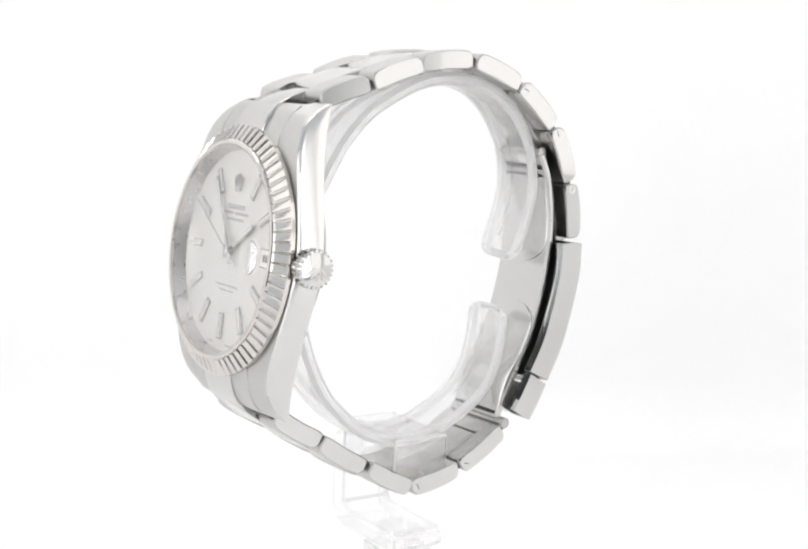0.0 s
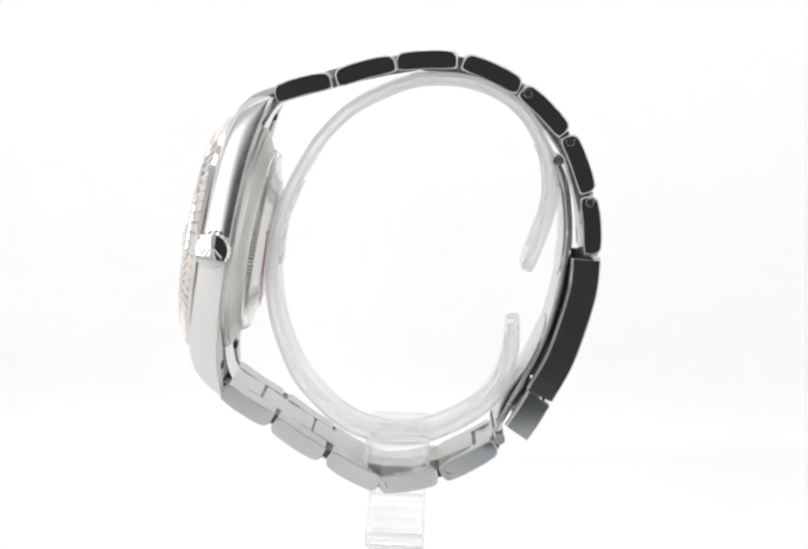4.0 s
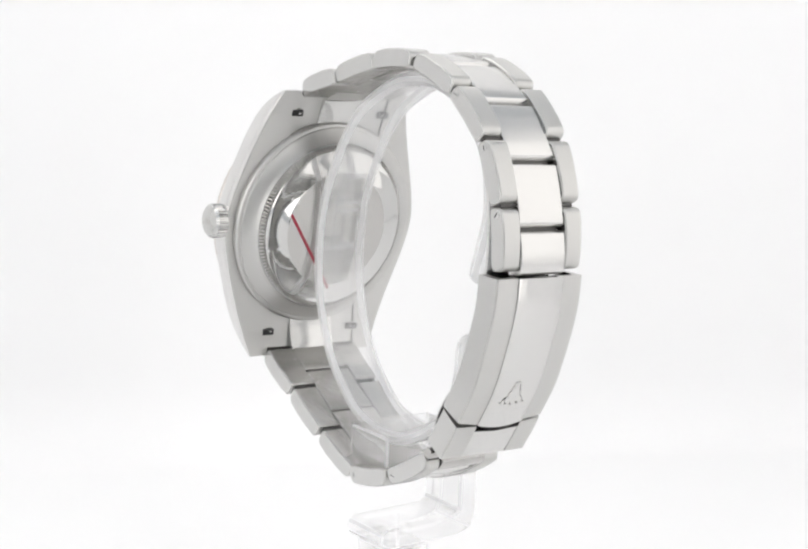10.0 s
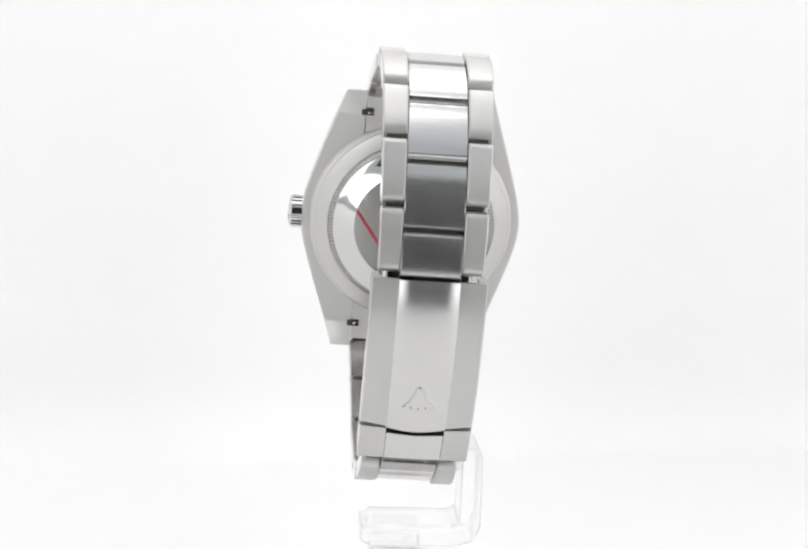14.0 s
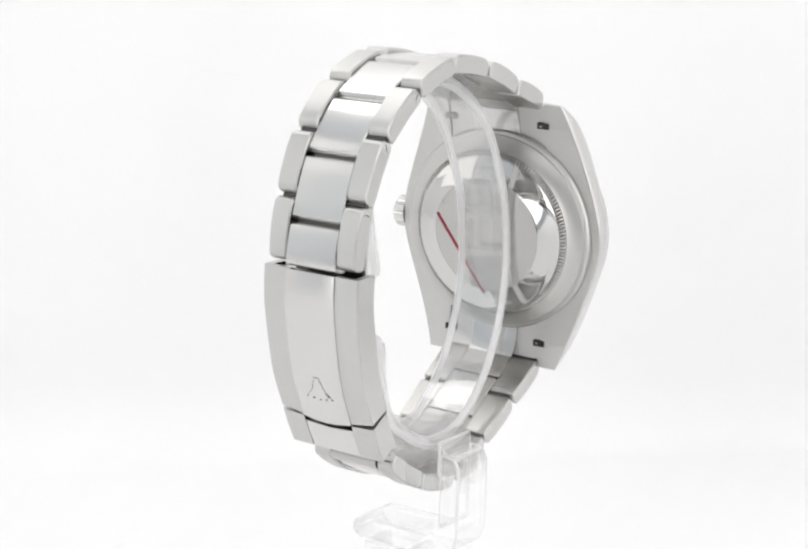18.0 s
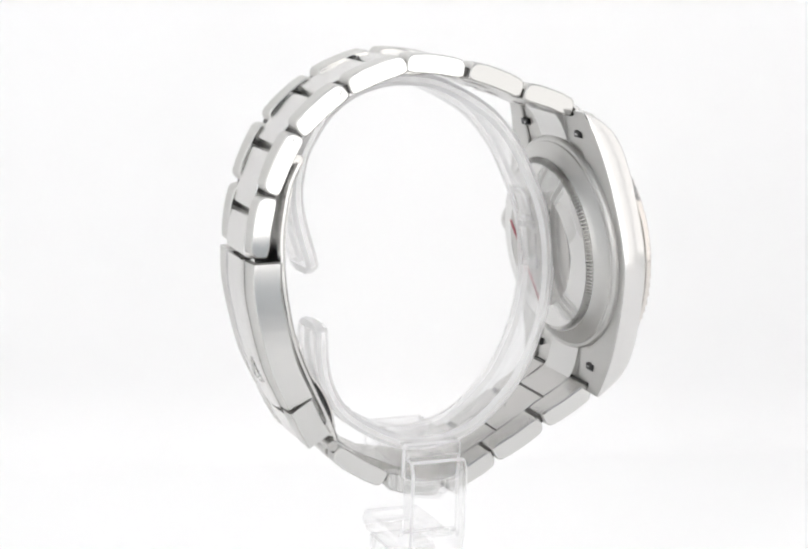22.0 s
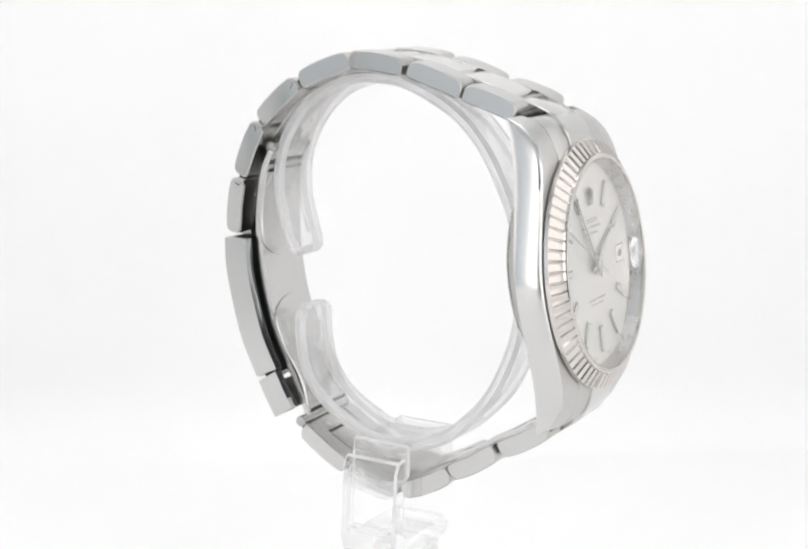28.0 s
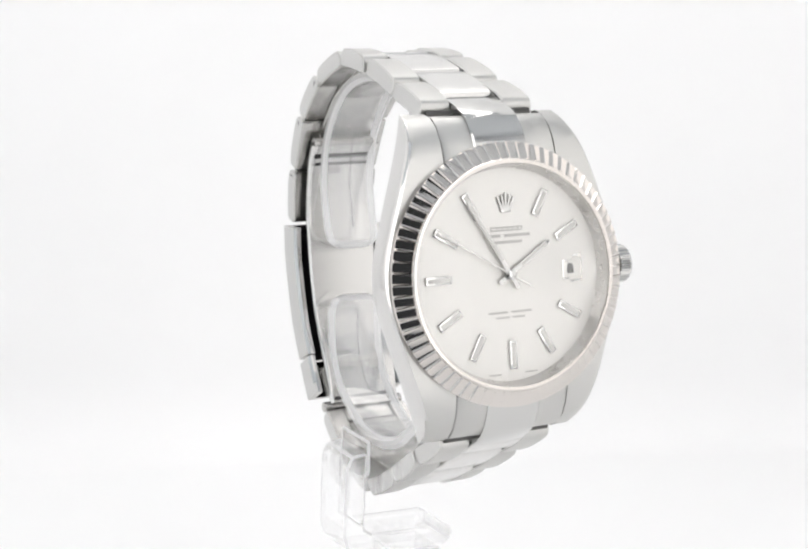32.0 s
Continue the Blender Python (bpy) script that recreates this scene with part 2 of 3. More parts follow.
def tent():
    turn = TENT_TURN
    back, front, side, top, cove = 148.0, -233.0, 285.0, 380.0, 18.0
    prof = [(front, 0.0)] + [(back - cove + cove * math.sin(a), cove - cove * math.cos(a)) for a in [math.pi / 2 * k / 12 for k in range(13)]] + [(back, top)]
    inner = [(0, y, z) for y, z in prof]
    outer = [(0, y + (8 if i > 0 else 0), z - 8) for i, (y, z) in enumerate(prof)]
    loops = [[(x, y, z) for _, y, z in inner + outer[::-1]] for x in (-side, side)]
    ob = part("backdrop", loft(loops), TENT, None)
    ob.matrix_basis = turn
    tagged(ob, "seamless white backdrop sweep curving up from the table", "backdrop", kind="structure")
    for name, x in (("wall_left", -side), ("wall_right", side)):
        s = 1 if x < 0 else -1
        ob = quad_sheet(name, [(x, front, -8), (x, back + 8, -8), (x, back + 8, top), (x, front, top)][::s], TENT, "plain white fabric side wall of the light tent")
        ob.matrix_basis = turn
    ob = quad_sheet("ceiling", [(-side, front, top), (-side, back + 8, top), (side, back + 8, top), (side, front, top)], TENT_FRONT, "pale blue-grey fabric roof of the light tent")
    ob.matrix_basis = turn
    # front wall with an upright opening for the lens
    x0, x1, z0, z1 = -100.0, 35.0, 6.0, 262.0
    hole = [(x0, z0), (x1, z0), (x1, z1), (x0, z1)]
    rim = [(-side, -8), (side, -8), (side, top), (-side, top)]
    loops = [[(x, front - d, z) for x, z in lp] for lp, d in ((rim, 0), (hole, 0), (hole, 3), (rim, 3))]
    ob = part("wall_front", loft(loops, caps=False), TENT_FRONT, None, smooth=20)
    ob.matrix_basis = turn
    tagged(ob, "pale blue-grey front flap of the light tent, upright opening", "light tent", kind="structure")
    # lit panels on the side walls and on each side of the opening
    def lamp(name, sx, sy, sz, at, face, mat, label):
        frame_body = block(sx, sy, sz, 1.2, at, 2)
        ob = part(name, frame_body, [TENT, mat], None, second=lambda f: f.normal.dot(Vector(face)) > 0.9)
        ob.matrix_basis = turn
        tagged(ob, label, "light panel", kind="structure")
    lamp("light_panel_rear", 320.0, 90.0, 5.0, (-20.0, 93.0, top - 4.0), (0, 0, -1), LAMP_STRIP, "lit white strip panel under the tent roof")
    lamp("light_panel_roof", 90.0, 60.0, 5.0, (-10.0, -50.0, top - 4.0), (0, 0, -1), LAMP_STRIP, "lit white panel under the tent roof")
    lamp("light_panel_side", 5.0, 115.0, 285.0, (4 - side, 5.0, 210.0), (1, 0, 0), LAMP_WALL, "lit white diffuser panel on a side wall")
    lamp("light_panel_side", 5.0, 215.0, 285.0, (side - 4, -92.0, 210.0), (-1, 0, 0), LAMP_WALL, "lit white diffuser panel on a side wall")
    lamp("light_panel_front", 150.0, 5.0, 300.0, (x0 - 24 - 75.0, front + 4, 170.0), (0, 1, 0), LAMP_FACE, "lit white diffuser panel beside the lens opening")
    lamp("light_panel_front", 84.0, 5.0, 300.0, (x1 + 24 + 42.0, front + 4, 170.0), (0, 1, 0), LAMP_FACE, "lit white diffuser panel beside the lens opening")
    lamp("light_panel_front", 122.0, 5.0, 320.0, (x1 + 114 + 61.0, front + 4, 166.0), (0, 1, 0), LAMP_WALL, "dimmer lit white diffuser panel beside the lens opening")
    # unseen panel on one side, next to the front, added for blue-grey reflections
    ob = part("reflection_panel", block(10.0, 140.0, top - 40.0, 3.0, (6.0 - side, -130.0, top / 2), 3), TINT_PANEL, None)
    ob.matrix_basis = turn
    tagged(ob, "unseen blue-grey panel added on a side wall to tint reflections", "light tent", kind="structure")


tent()

# ---- the watch ----
TILT = 8.2
# from the watch's own axes to the turntable: x away from the dial, y across the band, z up
LEAN = Matrix(((0.99789417, -0.0648258, -0.0021994), (0.0648631, 0.9973203, 0.0338375), (0.0, -0.0339089, 0.9994249))).to_4x4()
WATCH_AT = Matrix.Translation(Vector((-0.065, 1.003, -47.034)) * U + Vector((0, 0, EYE_H * U))) @ LEAN

JOINTS = [(-23.7, 32.2), (-13.9, 35.2), (-3.6, 38.4), (7.05, 39.2), (17.2, 35.05), (25.1, 27.75), (29.3, 17.85), (30.55, 7.5)]
LOWER = [(16.2, -25.7), (6.6, -31.4), (-3.9, -33.5), (-13.3, -28.6), (-22.3, -22.9), (-31.2, -17.4)]
HALF_UP = [10.0, 9.75, 9.4, 9.05, 8.75, 8.5, 8.25, 8.05]
PLAY = [0.2, 0.9, -2.2, 0.5, -0.3, 0.4, -0.4]      # degrees by which each link sits askew
HALF_LO = [7.9, 8.3, 8.7, 9.1, 9.6, 10.0]

CASE_AT = pose(-28.45 * U, 0, 7.35 * U) @ Matrix(((0, math.sin(radians(TILT)), -math.cos(radians(TILT)), 0), (-1, 0, 0, 0), (0, math.cos(radians(TILT)), math.sin(radians(TILT)), 0), (0, 0, 0, 1)))
# case axes: X towards the crown (3 o'clock), Y towards 12, Z out of the dial


def along(path, s):
    """The point at the length s on a chain of points."""
    for a, b in zip(path, path[1:]):
        d = math.hypot(b[0] - a[0], b[1] - a[1])
        if s <= d or b is path[-1]:
            return (a[0] + (b[0] - a[0]) * s / d, a[1] + (b[1] - a[1]) * s / d)
        s -= d


def bracelet(watch):
    def run(joints, halves, top):
        n = len(joints) - 1
        for i in range(n):
            p, q = joints[i], joints[i + 1]
            d = math.hypot(q[0] - p[0], q[1] - p[1])
            g = 0.28 / d
            p2 = (p[0] + (q[0] - p[0]) * g, p[1] + (q[1] - p[1]) * g)
            q2 = (q[0] - (q[0] - p[0]) * g, q[1] - (q[1] - p[1]) * g)
            w = (halves[i] + halves[i + 1]) / 2
            inner = 4.65
            for s in (-1, 1):
                y0, y1 = sorted((s * (inner + 0.06), s * w))
                body = link_body(p2, q2, 3.1, y0, y1, 1.2, 0.22, 0.25, halves[i] - halves[i + 1])
                mid = ((p[0] + q[0]) / 2, 0, (p[1] + q[1]) / 2)
                bmesh.ops.rotate(body, cent=mid, matrix=Matrix.Rotation(radians(PLAY[i] if top else -PLAY[i]), 3, "Z"), verts=body.verts)
                ln = part("outer_link", body, [SATIN, POLISHED, INNER], watch, smooth=28, second=flank_or_inward(p2, q2))
                screwed = (top and i >= 4) or (not top and i <= 1)
                if screwed:
                    k = 0.13 if top else 0.87
                    c = (p[0] + (q[0] - p[0]) * k, p[1] + (q[1] - p[1]) * k)
                    bm = tube(0.72, 0.24, 20, 0.05)
                    bmesh.ops.translate(bm, vec=(c[0], s * (w + 0.02), c[1]), verts=bm.verts)
                    part("screw", bm, POLISHED, ln, "polished steel link screw")
                    # thin black bar on the head paints the shade of its slot
                    bm = block(1.0, 0.08, 0.13, 0, (0, 0, 0))
                    bmesh.ops.rotate(bm, cent=(0, 0, 0), matrix=Matrix.Rotation(radians(35 + 47 * i + 20 * s), 3, "Y"), verts=bm.verts)
                    bmesh.ops.translate(bm, vec=(c[0], s * (w + 0.12), c[1]), verts=bm.verts)
                    part("screw_slot_shade", bm, GAP_SHADE, ln, "black bar painted as the shade in the screw's slot")
            # the middle piece sits shifted down the chain
            sh = 0.36
            a = along([p, q, joints[i + 2]] if i + 2 <= n else [p, q, (2 * q[0] - p[0], 2 * q[1] - p[1])], d * sh)
            if i + 2 <= n:
                r = joints[i + 2]
                b = (q[0] + (r[0] - q[0]) * sh, q[1] + (r[1] - q[1]) * sh)
            else:
                b = (q[0] + (q[0] - p[0]) * 0.06, q[1] + (q[1] - p[1]) * 0.06)
            dd = math.hypot(b[0] - a[0], b[1] - a[1])
            g = 0.14 / dd
            a2 = (a[0] + (b[0] - a[0]) * g, a[1] + (b[1] - a[1]) * g)
            b2 = (b[0] - (b[0] - a[0]) * g, b[1] - (b[1] - a[1]) * g)
            part("centre_link", link_body(a2, b2, 3.0, -inner, inner, 0.75, 0.15, 0.2, 0.0, 0.3), [CENTRE, INNER], watch, "polished centre link", smooth=28, second=inward(a2, b2))
            for at, half in ((p, halves[i] - 0.7), (a, inner - 0.5)):
                bm = tube(0.8, half * 2, 14, 0.1)
                nx, nz = -(q[1] - p[1]) / d, (q[0] - p[0]) / d
                bmesh.ops.translate(bm, vec=(at[0] - 0.55 * nx, 0, at[1] - 0.55 * nz), verts=bm.verts)
                part("link_pin", bm, PIN, watch, "steel joint between two links, darkened for the gap shade")
        if not top:
            bm = tube(0.9, halves[-1] * 2 - 1.2, 14, 0.1)
            bmesh.ops.translate(bm, vec=(joints[-1][0] + 0.3, 0, joints[-1][1] + 0.2), verts=bm.verts)
            part("link_pin", bm, PIN, watch, "steel joint between two links, darkened for the gap shade")
    run(JOINTS, HALF_UP, True)
    run(LOWER, HALF_LO, False)


DIAL_H = 5.45            # dial face over the case's base plane


def case_parts(watch):
    def put(name, bm, mat, label="", smooth=35, parent=None):
        if parent is not None:
            return part(name, bm, mat, parent, label, smooth)
        return part(name, bm, mat, watch, label, smooth, CASE_AT)

    def top_h(b):
        return 5.05 - 6.05 * (abs(b) / 25.0) ** 8

    def low_h(b):
        return 0.6 - 2.2 * (abs(b) / 25.0) ** 4

    def out_a(b):
        b = abs(b)
        return 20.95 - 7.4 * (math.sqrt(b * b + 30) - math.sqrt(30)) / (math.sqrt(25.2 ** 2 + 30) - math.sqrt(30))

    shoulder = [(0.0, 5.0), (16.0, 5.2), (18.6, 4.95), (20.7, 4.35), (22.8, 3.2), (24.4, 1.4), (25.0, -0.4)]

    def top_in(b):
        for (b0, h0), (b1, h1) in zip(shoulder, shoulder[1:]):
            if abs(b) <= b1 + 1e-6:
                return h0 + (h1 - h0) * (abs(b) - b0) / (b1 - b0)

    # middle case with its four lugs, one body
    bm = bmesh.new()
    n = 80
    for s in (-1, 1):
        rings = []
        for i in range(n + 1):
            b = -25.0 * math.cos(math.pi * i / n) if i % n else (-25.0 if i == 0 else 25.0)
            o, t, lo = out_a(b), top_h(b), low_h(b)
            inn = 9.95
            wide = min(0.38, (o - inn) * 0.3)
            prof = [(inn, lo)]
            for q in (0.0, 0.03, 0.1, 0.16, 0.23, 0.3, 0.34, 0.48, 0.62, 0.76, 0.86, 0.94, 1.0):
                cut = 0.16 * (1 - q / 0.3) ** 2 + (0.2 if q == 0 else 0) if q < 0.3 else wide * max(0.0, (q - 0.34) / 0.66) ** 2
                if q > 0.9:
                    cut += 0.32 * ((q - 0.9) / 0.1) ** 2
                prof.append((o - cut, lo + (t - lo) * q))
            prof.append((o - wide - 0.7, t + (top_in(b) - t) * 0.12))
            prof.append((inn, top_in(b)))
            rings.append([bm.verts.new((s * x, b, h)) for x, h in prof])
        cnt = len(rings[0])
        for u, v in zip(rings, rings[1:]):
            for k in range(cnt):
                q = (k + 1) % cnt
                bm.faces.new((u[k], u[q], v[q], v[k]))
        bm.faces.new(rings[0])
        bm.faces.new(rings[-1])
    ring = lathe([(12, 0.9), (19.3, 0.9), (19.3, 3.6), (18.9, 5.0), (12, 5.0), (12, 0.9)], 96)
    me = bpy.data.meshes.new("tmp")
    ring.to_mesh(me)
    ring.free()
    bm.from_mesh(me)
    bpy.data.meshes.remove(me)
    part("case", bm, [CASE_STEEL, SATIN], watch, "steel middle case with polished flanks and four lugs", 30, CASE_AT, lambda f: f.normal.z < -0.85 or (f.normal.z > 0.3 and abs(f.normal.x) < 0.5))

    # end links between the lugs
    for s in (-1, 1):
        loops = []
        for b, h, lo in ((16.6, 5.4, 0.7), (18.6, 5.1, 0.4), (20.7, 4.5, 0.0), (22.8, 3.4, -0.4), (23.9, 2.4, -0.7), (24.5, 1.3, -0.9)):
            loops.append([(-9.8, s * b, lo), (-9.8, s * b, h - 0.2), (-9.5, s * b, h), (-5.0, s * b, h + 0.12), (5.0, s * b, h + 0.12), (9.5, s * b, h), (9.8, s * b, h - 0.2), (9.8, s * b, lo)])
        e = put("end_link", loft(loops), SATIN, "satin steel end link between the lugs")
        tops = smooth_path([(17.2, 5.35), (19.6, 5.05), (22.2, 4.15), (24.5, 2.4), (26.2, -0.3), (27.3, -2.9)], 4)
        lows = smooth_path([(16.4, 0.9), (18.7, 0.1), (21.3, -0.7), (23.6, -1.9), (25.2, -3.6), (26.3, -4.8)], 4)
        loops = [[(-4.65, s * d, lo), (-4.65, s * b, h), (-4.4, s * b, h + 0.22), (4.4, s * b, h + 0.22), (4.65, s * b, h), (4.65, s * d, lo)]
                 for (b, h), (d, lo) in zip(tops, lows)]
        part("end_link_centre", loft(loops), SEMI, e, "raised middle of the end link", 30)
        for sx in (-1, 1):
            # no recess is cut: a black block carries the slot's shade
            put("lug_slot_shade", block(2.3, 1.15, 0.95, 0.1, (sx * 9.55, s * 20.8, -0.2)), GAP_SHADE, "black block standing in for the shaded spring bar slot", parent=e)
            put("spring_bar", block(0.6, 0.3, 0.1, 0.03, (sx * 9.2, s * 20.75, -0.67)), POLISHED, "bright spring bar end in the slot", parent=e)

    # bezel with fluted slope
    count, per = 72, 8
    seg = count * per

    def ripple(k, i, r, h):
        ph = abs((i % per) / per - 0.5) * 2          # 0 in the hollow, 1 on the ridge
        if 3 <= k <= 5:
            d = (0.26, 0.34, 0.28)[k - 3] * (1 - ph ** 6)
            return r - (0.0, 0.1, 0.08)[k - 3] * (1 - ph ** 6), h - d
        return r, h

    bz = put("bezel", lathe([(18.6, 5.1), (19.9, 5.15), (20.15, 5.38), (20.15, 6.28), (20.05, 6.42), (17.72, 7.72), (17.6, 7.78), (17.3, 7.7), (17.3, 5.0)], seg, ripple), GOLD, "fluted white gold bezel", 24)
    put("bezel_rim", lathe([(17.6, 7.78), (17.5, 7.94), (17.2, 8.02), (16.9, 7.96), (16.9, 7.5), (17.2, 7.45)], 96), GOLD, "thin polished rim", parent=bz)

    # dial, inner ring, markers, pointers
    bm = bmesh.new()
    disc(bm, 16.6, DIAL_H)
    r = bmesh.ops.extrude_face_region(bm, geom=list(bm.faces))
    bmesh.ops.translate(bm, vec=(0, 0, -0.4), verts=[v for v in r["geom"] if isinstance(v, bmesh.types.BMVert)])
    dial = put("dial", bm, DIAL, "silver sunburst dial")
    put("inner_ring", lathe([(17.0, 7.75), (16.2, DIAL_H + 0.05), (17.3, DIAL_H - 0.1)], 96), REHAUT, "polished inner ring round the dial", 50)
    for hour in (1, 2, 4, 5, 6, 7, 8, 9, 10, 11):
        mk = pose(0, 0, 0, 0, 0, 90 - 30 * hour)
        bm = block(4.4, 1.3, 0.42, 0.12, (12.25, 0, DIAL_H + 0.2))
        bmesh.ops.transform(bm, matrix=mk, verts=bm.verts)
        o = put("hour_marker", bm, POLISHED, "polished baton hour marker")
        bm = block(3.75, 0.72, 0.1, 0.03, (12.25, 0, DIAL_H + 0.42))
        bmesh.ops.transform(bm, matrix=mk, verts=bm.verts)
        part("marker_inlay", bm, LUME, o, "pale inlay")
    for k in range(60):
        if k % 5 or k in (15, 0):
            bm = block(0.45, 0.06, 0.02, 0, (15.75, 0, DIAL_H + 0.015))
            bmesh.ops.rotate(bm, cent=(0, 0, 0), matrix=Matrix.Rotation(radians(6 * k), 3, "Z"), verts=bm.verts)
            put("minute_tick", bm, PALE_PRINT, parent=dial)
    # applied emblem at 12: five tapered points on an oval foot
    bm = block(1.7, 0.5, 0.3, 0.1, (0, 9.75, DIAL_H + 0.2))
    for k in range(5):
        f = (k - 2) / 2.0
        x0, x1, y1 = f * 0.62, f * 1.4, 12.5 - abs(f) * 0.7
        lo, hi = DIAL_H + 0.05, DIAL_H + 0.4
        b2 = loft([[(x0 - 0.2, 9.8, lo), (x0 + 0.2, 9.8, lo), (x0 + 0.2, 9.8, hi), (x0 - 0.2, 9.8, hi)],
                   [(x1 - 0.1, y1, lo), (x1 + 0.1, y1, lo), (x1 + 0.1, y1, hi), (x1 - 0.1, y1, hi)]])
        me = bpy.data.meshes.new("tmp")
        b2.to_mesh(me)
        b2.free()
        bm.from_mesh(me)
        bpy.data.meshes.remove(me)
    put("emblem", bm, POLISHED, "applied polished five-pointed emblem", parent=dial)
    # print that is not to be read, as plain bars
    lines = [(7.2, 0.2, [(0.0, 5.6)]), (6.75, 0.2, [(0.0, 5.6)]), (7.0, 0.75, [(-2.6, 0.2), (-1.5, 0.2), (-0.7, 0.2), (0.25, 0.2), (1.2, 0.2), (2.1, 0.2), (2.75, 0.2)]), (5.95, 0.42, [(-2.5, 2.9), (1.9, 4.6)]), (4.95, 0.42, [(0.0, 5.4)]),
             (-5.7, 0.32, [(-2.1, 3.4), (1.95, 3.6)]), (-6.5, 0.28, [(-1.3, 2.4), (1.5, 2.2)]), (-15.1, 0.26, [(-3.2, 2.2), (3.2, 2.2)])]
    for y, h, words in lines:
        for x, w in words:
            put("print_bar", block(w, h, 0.03, 0, (x, y, DIAL_H + 0.02)), PRINT, "fine grey print on the dial", parent=dial)
    put("date_window", block(3.2, 2.6, 0.08, 0.02, (11.6, 0, DIAL_H + 0.05)), DATE, "white date disc in its window", parent=dial)
    put("date_frame", block(3.6, 3.0, 0.05, 0.01, (11.6, 0, DIAL_H + 0.025)), POLISHED, "thin polished edge of the date window", parent=dial)
    for sx in (-1, 1):
        put("date_bar", block(0.5, 1.1, 0.04, 0, (11.6 + sx * 0.42, 0, DIAL_H + 0.11)), DATE_INK, "dark grey date print", parent=dial)

    def hand(name, ang, length, tail, w, h, label):
        loops = [[(-w * 0.8, -tail, h), (w * 0.8, -tail, h), (w * 0.8, -tail, h + 0.15), (-w * 0.8, -tail, h + 0.15)],
                 [(-w, 0.8, h), (w, 0.8, h), (w * 0.8, 0.8, h + 0.2), (-w * 0.8, 0.8, h + 0.2)],
                 [(-w, length - 0.8, h), (w, length - 0.8, h), (w * 0.8, length - 0.8, h + 0.2), (-w * 0.8, length - 0.8, h + 0.2)],
                 [(-0.08, length, h), (0.08, length, h), (0.08, length, h + 0.12), (-0.08, length, h + 0.12)]]
        bm = loft(loops)
        bmesh.ops.rotate(bm, cent=(0, 0, 0), matrix=Matrix.Rotation(radians(-ang), 3, "Z"), verts=bm.verts)
        ob = put(name, bm, POLISHED, label)
        if w > 0.2:
            bm = block(w * 1.1, (length - 3.4), 0.06, 0.02, (0, 0.9 + length / 2, h + 0.21))
            bmesh.ops.rotate(bm, cent=(0, 0, 0), matrix=Matrix.Rotation(radians(-ang), 3, "Z"), verts=bm.verts)
            part("inlay", bm, LUME, ob, "pale inlay")
        return ob
    hand("hour_hand", 57, 8.8, 2.2, 0.46, DIAL_H + 0.4, "polished baton hour hand")
    hand("minute_hand", 329, 13.4, 2.4, 0.42, DIAL_H + 0.68, "polished baton minute hand")
    hand("second_hand", 300, 14.2, 4.2, 0.11, DIAL_H + 0.95, "thin steel second hand")
    put("hand_hub", lathe([(0.001, DIAL_H + 1.25), (0.5, DIAL_H + 1.25), (0.75, DIAL_H + 1.1), (0.75, DIAL_H + 0.1)], 24), POLISHED, "polished hub of the pointers")
    cr = put("crystal", lathe([(0.001, 8.25), (16.3, 8.25), (16.85, 8.1), (16.85, 7.6), (0.001, 7.6)], 96), CRYSTAL_FLAT, "clear flat crystal")
    cr.visible_shadow = False
    cy = put("date_lens", lathe([(0.001, 9.25), (1.4, 9.12), (2.3, 8.85), (2.7, 8.42), (2.7, 8.32), (0.001, 8.32)], 40), CRYSTAL, "raised date magnifier", parent=cr)
    cy.matrix_basis = pose(11.4 * U, 0, 0)
    cy.visible_shadow = False

    # winding crown
    def knurl(k, i, r, h):
        return (r + (0.22 if i % 4 < 2 else 0.0), h) if 2 <= k <= 3 else (r, h)
    bm = lathe([(1.6, -1.2), (2.2, 0.0), (2.85, 0.25), (2.85, 2.2), (2.55, 2.65), (1.4, 2.85), (0.001, 2.9)], 96, knurl)
    crown = put("winding_crown", bm, POLISHED, "knurled polished winding crown", 25)
    crown.matrix_basis = CASE_AT @ pose(20.4 * U, 0, 2.9 * U, 0, 90, 0)
    for k in range(5):
        f = (k - 2) * 24
        bm = block(1.9, 0.3, 0.2, 0.08, (0.75, 0, 2.82))
        bmesh.ops.rotate(bm, cent=(-0.7, 0, 0), matrix=Matrix.Rotation(radians(f), 3, "Z"), verts=bm.verts)
        bmesh.ops.rotate(bm, cent=(0, 0, 0), matrix=Matrix.Rotation(radians(-90), 3, "Z"), verts=bm.verts)
        part("crown_relief", bm, SATIN, crown, "small raised emblem stroke")

    # case back
    bk = put("case_back", lathe([(19.3, 1.0), (19.2, -0.1), (18.9, -0.4), (18.35, -0.5), (18.25, -0.75), (16.2, -1.75), (15.75, -2.3)], 96), SATIN, "satin steel case back flange", 25)
    put("fluted_ring", lathe([(15.75, -2.2), (15.65, -2.6), (15.15, -3.1), (14.6, -3.2)], 600, lambda k, i, r, h: (r - (0.45 if i % 4 < 2 and k in (1, 2) else 0), h + (0.3 if i % 4 < 2 and k == 2 else 0))), INNER, "fine fluted ring", 20, parent=bk)
    put("back_slope", lathe([(14.7, -3.2), (14.4, -3.3), (13.6, -3.45), (10.9, -4.1), (10.7, -4.2)], 96), POLISHED, "polished dished ring", 40, parent=bk)
    bm = bmesh.new()
    disc(bm, 10.75, -4.18)
    r = bmesh.ops.extrude_face_region(bm, geom=list(bm.faces))
